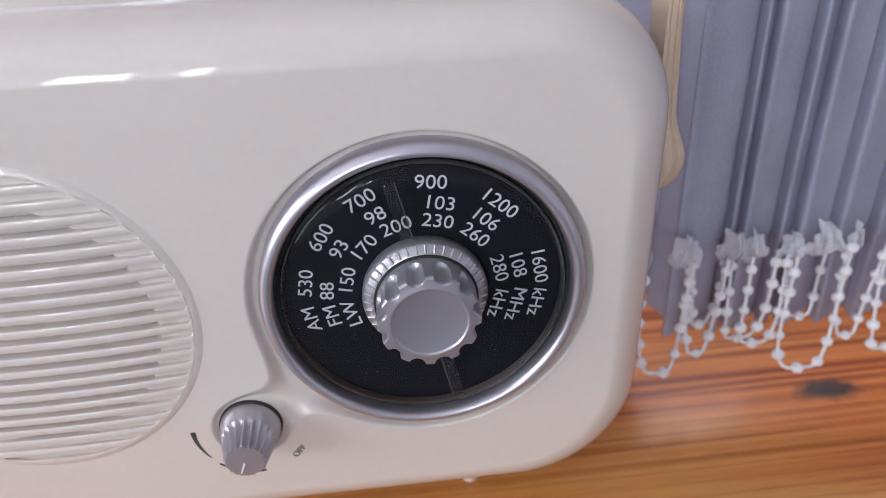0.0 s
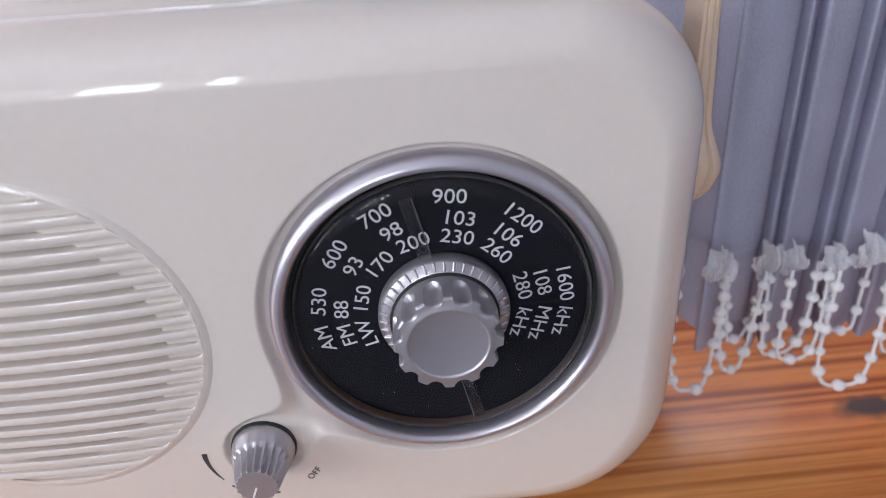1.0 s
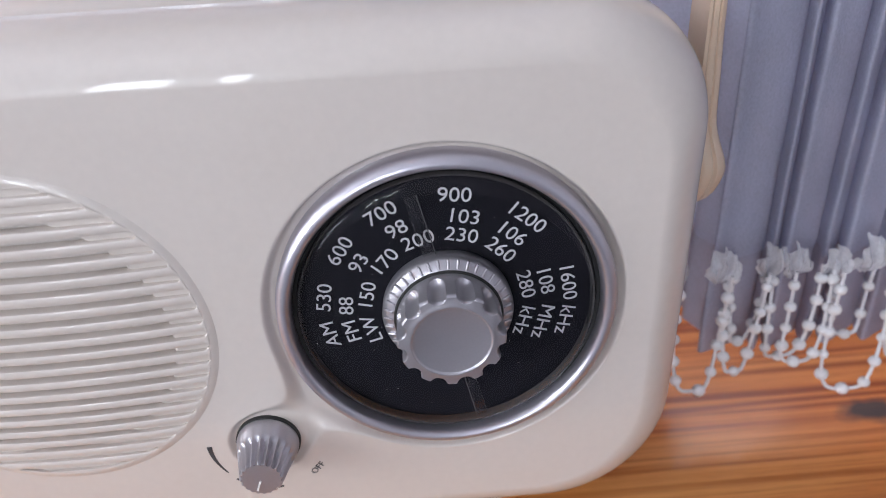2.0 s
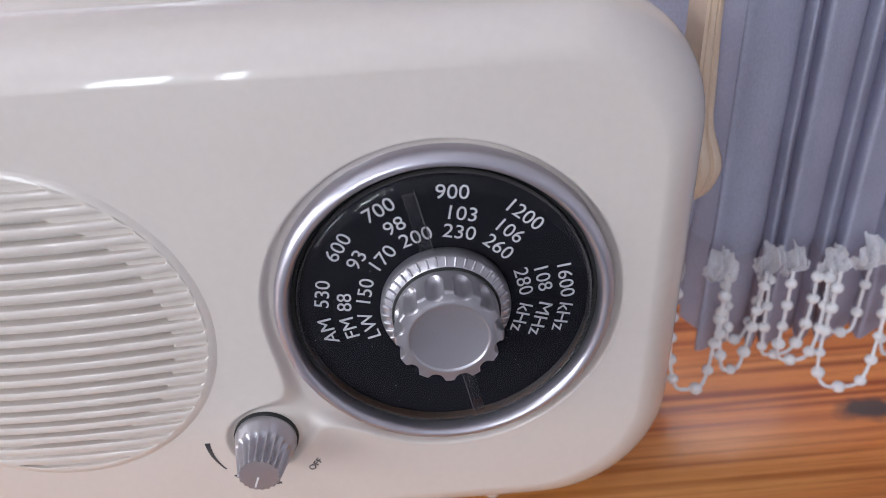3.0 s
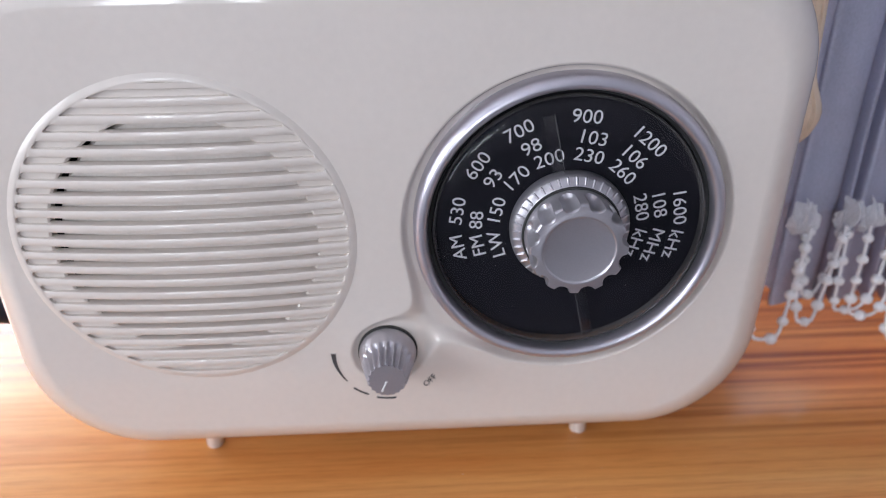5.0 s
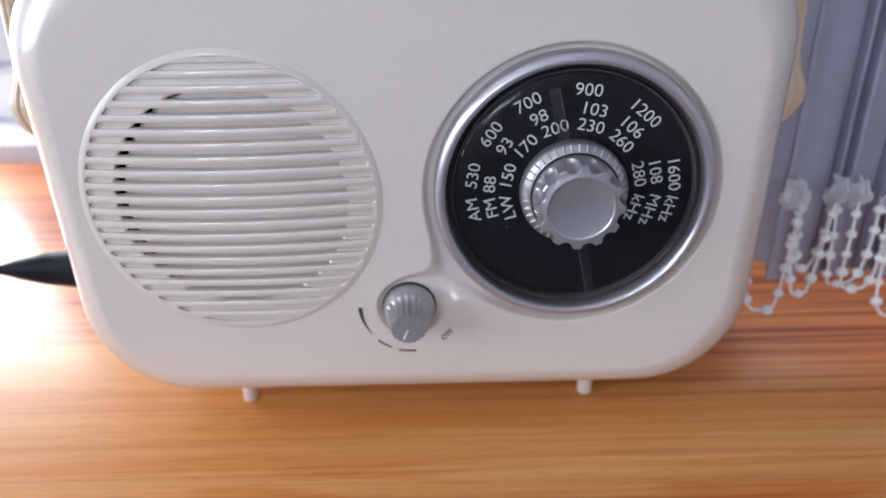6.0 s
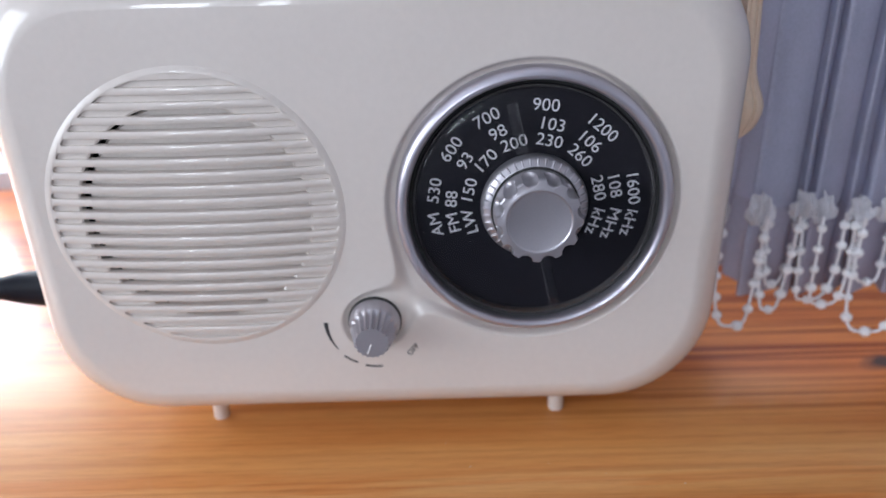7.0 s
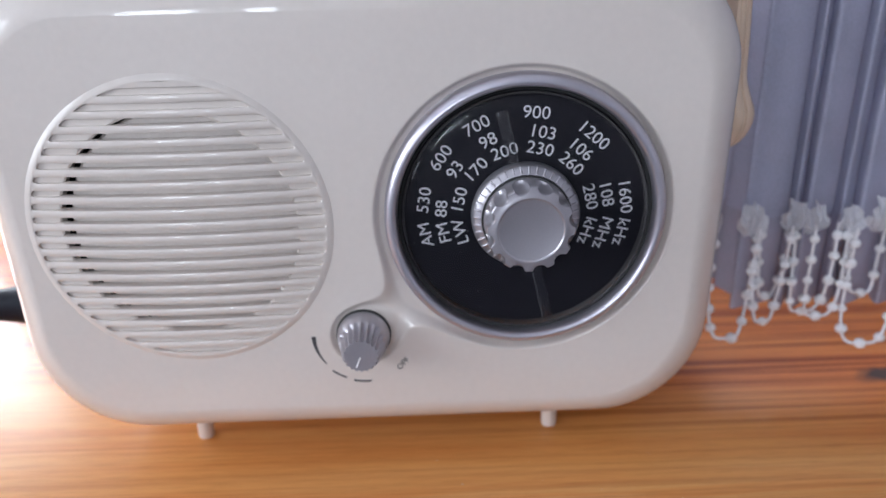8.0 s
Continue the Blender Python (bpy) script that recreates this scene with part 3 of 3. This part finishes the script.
def handle_arm(side):
    """A ribbed strap that swells into a rounded pivot end; side +1 or -1 faces outward along x."""
    rings = []
    for k in range(41):
        u = k / 40
        z = 0.1184 + u * 0.1081
        swell_out = math.exp(-((z - 0.1312) / 0.0095) ** 2)
        taper_end = math.sqrt(max(0.0, min(1.0, (z - 0.1182) / 0.0045)))
        thick = 0.0066 + 0.0040 * swell_out - 0.0012 * smoothstep((z - 0.150) / 0.03)
        thick *= 0.55 + 0.45 * taper_end
        wide = (0.0068 + 0.0035 * swell_out) * (0.5 + 0.5 * taper_end)
        ring = []
        for dx, dy in ((0, -1), (0.16, -1.02), (0.24, -0.94), (0.32, -1.02), (0.52, -1.02), (0.60, -0.94), (0.68, -1.02), (0.86, -0.98), (1.0, -0.8), (1.0, 0.8), (0.86, 1.0), (0.5, 1.02), (0, 1)):
            ring.append((side * dx * thick, HY + dy * wide, z))
        rings.append(ring)
    return loft(rings, True, True)


for side, x in ((1, X1 + 0.0004), (-1, X0 - 0.0004)):
    arm = part("handle_arm", handle_arm(side), IVORY, radio, "ivory handle strap with a rounded pivot end", smooth=50)
    arm.location.x = x
grip_bar = part("handle_bar", box(X0 - 0.0066, X1 + 0.0066, HY - 0.0068, HY + 0.0068, 0.2255, 0.2330, 0.003, 3), IVORY, radio, smooth=50)

# the lead plugged into the side
lead = empty("power_lead", (X0, 0.055, TABLE), "black power lead plugged into the side of the radio", "cable")
plug_rings = []
for dx, ry, rz in ((0.004, 0.0095, 0.0108), (-0.012, 0.0095, 0.0108), (-0.0175, 0.0090, 0.0102), (-0.019, 0.0080, 0.0090), (-0.032, 0.0066, 0.0074), (-0.046, 0.0040, 0.0044), (-0.052, 0.0026, 0.0026)):
    plug_rings.append([(dx, ry * math.sin(2 * math.pi * i / 24), 0.0500 + rz * math.cos(2 * math.pi * i / 24)) for i in range(24)])
part("plug", loft(plug_rings, True, True), RUBBER, lead)
pts = []
for k in range(40):
    u = k / 39
    pts.append((-0.050 - 0.22 * u, 0.05 * u * u, 0.0500 - 0.0478 * smoothstep(u * 1.5)))
part("cord", tube(pts, 0.0022), RUBBER, lead)

# ---- the curtain with its beaded fringe ----
curtain = empty("curtain", (0, 0, TABLE), "blue-grey gathered curtain with a white beaded fringe", "curtain")


# each fold doubles back on itself: the near layer's edge at x, the hidden layer reaching on by the given width
FOLDS = [(0.1013, 0.0125, 0.012), (0.1232, 0.0030, 0.005), (0.1287, 0.0040, 0.006), (0.1443, 0.0048, 0.008), (0.1525, 0.0045, 0.007), (0.1690, 0.0050, 0.009)]
fold_rnd = random.Random(5)
while FOLDS[-1][0] < 0.44:
    FOLDS.append((FOLDS[-1][0] + 0.009 + 0.012 * fold_rnd.random(), 0.003 + 0.004 * fold_rnd.random(), 0.005 + 0.004 * fold_rnd.random()))
LINE = [(-0.02, 0.112), (0.060, 0.108), (0.086, 0.094), (0.1125, 0.084), (0.1030, 0.079)]
for fx, wide, deep in FOLDS:
    LINE += [(fx + wide * 0.6, 0.060 + deep * 0.5), (fx + wide, 0.060 + deep), (fx + wide * 0.4, 0.059 + deep * 0.4), (fx, 0.054), (fx + 0.0006, 0.0528)]
LINE.append((0.47, 0.060))
run = np.concatenate(([0.0], np.cumsum(np.hypot(*np.diff(np.array(LINE), axis=0).T))))
EVEN = np.linspace(0.0, run[-1], 1300)
KERNEL = np.hanning(9)[1:-1] / np.hanning(9).sum()
LINE_X, LINE_Y = [np.convolve(np.pad(np.interp(EVEN, run, [p[k] for p in LINE]), 3, mode="edge"), KERNEL, "valid") for k in (0, 1)]


def curtain_sheet(z0, z1, nz, lift=0.0, dip=0.0):
    """The gathered cloth between two heights: overlapping folds that wander a little as they fall."""
    rings = []
    for j in range(nz + 1):
        z = z0 + (z1 - z0) * j / nz
        ring = []
        for x, y in zip(LINE_X.tolist(), LINE_Y.tolist()):
            drift = 0.0010 * noise.noise((x * 14, z * 3.0, 4.0)) + 0.002 * (z - 0.13) * math.sin(30 * x)
            ring.append((x + drift, y + lift + 0.0010 * noise.noise((x * 60, z * 14, 2.0)), z - dip * (1 - j / nz) * smoothstep((0.100 - x) / 0.025)))
        rings.append(ring)
    return loft(rings, closed=False)


cloth = part("cloth", curtain_sheet(0.078, 1.05, 30), CLOTH, curtain, smooth=180)
# the hem's unseen left end is lowered behind the radio to block light
part("sheer_hem", curtain_sheet(0.036, 0.080, 8, 0.0012, 0.031), cloth_material("sheer_hem_cloth", (0.42, 0.42, 0.52), 0.08, 0.95), curtain, "sheer grey lower hem", smooth=180)


def ruffle(x0, x1, seed):
    """A crumpled tuft of lace, gathered to a point where the loops are sewn on."""
    rnd = random.Random(seed)
    bm = bmesh.new()
    n, m = 64, 14
    ph = rnd.random() * 6
    cx, hw = (x0 + x1) / 2, (x1 - x0) * 0.45
    crown = 0.014 + 0.005 * rnd.random()
    vs = []
    for j in range(m + 1):
        v = j / m
        row = []
        for i in range(n + 1):
            u = 2 * i / n - 1
            spread = 0.30 + 0.70 * smoothstep(v * 1.6)
            jag = noise.noise((u * 3.1, v * 2.0, seed * 3.7))
            fine = noise.noise((u * 9.0, v * 7.0, seed * 1.9))
            x = cx + u * hw * spread + 0.0005 * fine
            y = 0.0480 - 0.005 * math.sin(2.2 * v) + (0.0006 + 0.0011 * v) * math.sin(i * 0.30 + ph + 2.5 * v + 2.0 * jag) + 0.003 * jag
            z = 0.0745 + crown * 0.90 * v * (1 - 0.45 * u * u) + 0.0022 * jag * v + 0.0004 * fine
            row.append(bm.verts.new((x, y, z)))
        vs.append(row)
    for a, b in zip(vs, vs[1:]):
        for i in range(n):
            bm.faces.new((a[i], a[i + 1], b[i + 1], b[i]))
    return bm


bead_mesh = None


def bead_loop(x0, x1, zb, zt, y, seed):
    """A thread that hangs in a U with white beads strung on it."""
    global bead_mesh
    rnd = random.Random(seed)
    pts = []
    cx, hw = (x0 + x1) / 2, (x1 - x0) / 2
    for k in range(61):
        a = math.pi * (k / 60)
        s = max(0.0, math.sin(a)) ** 0.9
        pts.append(Vector((cx - hw * math.copysign(abs(math.cos(a)) ** 0.42, math.cos(a)), y + 0.0015 * math.sin(3 * a + seed), zt - (zt - zb) * s)))
    thread = part("bead_thread", tube(pts, 0.00075, 6), CORD, curtain)
    run, want = 0.0, 0.004
    for a, b in zip(pts, pts[1:]):
        run += (b - a).length
        if run >= want:
            if bead_mesh is None:
                bm = bmesh.new()
                bmesh.ops.create_uvsphere(bm, u_segments=12, v_segments=8, radius=0.0023)
                bd = part("bead", bm, BEAD, thread, smooth=180)
                bead_mesh = bd.data
            else:
                bd = new("bead", bead_mesh)
                bd.parent = thread
            bd.location = b
            q = 0.9 + 0.25 * rnd.random()
            bd.scale = (q, q, q * 0.92)
            want += 0.0098 + 0.002 * rnd.random()


LOOPS = [(0.0862, 0.1048, 0.0285, 0.080, 0.0425), (0.1052, 0.1186, 0.0355, 0.080, 0.0435), (0.1095, 0.1210, 0.0440, 0.078, 0.0500), (0.1222, 0.1400, 0.0375, 0.080, 0.0460),
         (0.1285, 0.1440, 0.0365, 0.080, 0.0435), (0.1448, 0.1682, 0.0240, 0.080, 0.0410), (0.1500, 0.1640, 0.0450, 0.078, 0.0500), (0.1690, 0.1830, 0.0370, 0.080, 0.0440)]
for k in range(8):
    LOOPS.append((0.185 + 0.0205 * k, 0.203 + 0.0205 * k, 0.028 + 0.008 * (k % 3), 0.080, 0.043))
for k, (x0, x1, zb, zt, y) in enumerate(LOOPS):
    bead_loop(x0, x1, zb, zt, y, k)
TUFTS = [(0.0800, 0.0890), (0.0945, 0.1090), (0.1140, 0.1265), (0.1235, 0.1345), (0.1380, 0.1510), (0.1495, 0.1650)] + [(0.167 + 0.019 * k, 0.172 + 0.019 * k) for k in range(10)]
for k in range(len(TUFTS)):
    part("lace_tuft", ruffle(*TUFTS[k], k), LACE, curtain, "white gathered lace tuft", smooth=180)

# ---- small traces ----
def specks(count, place, size, seed):
    """A scatter of tiny uneven grains, in one mesh."""
    rnd = random.Random(seed)
    bm = bmesh.new()
    for _ in range(count):
        c, r = Vector(place(rnd)), size * (0.5 + rnd.random())
        made = bmesh.ops.create_icosphere(bm, subdivisions=1, radius=r)["verts"]
        for v in made:
            v.co = c + Vector((v.co.x * (0.7 + rnd.random()), v.co.y * (0.7 + 0.4 * rnd.random()), v.co.z * 0.7))
    return bm


crumbs = part("crumbs", specks(20, lambda q: (-0.10 + 0.16 * q.random(), -0.045 + 0.05 * q.random() ** 1.5, 0.0002), 0.00022, 3), IVORY, None)
crumbs.location = (0, 0, TABLE)
tagged(crumbs, "tiny pale crumbs scattered on the lacquered table", "crumbs", kind="stuff")


def on_dial(q):
    a, r = q.random() * 2 * math.pi, 0.020 + 0.021 * q.random()
    return r * math.sin(a), 0.0031, DZ + r * math.cos(a)


part("dust", specks(40, on_dial, 0.00008, 8), PRINT, dial, "fine pale dust on the dial")
part("moulding_pip", lathe([(0.0007, 0.0004), (0.0006, -0.0002), (0.0002, -0.0005)], -0.047, DZ + 0.0, 16, cap_last=True), CREAM, radio).location = (0.0, 0.0092, 0.0803)
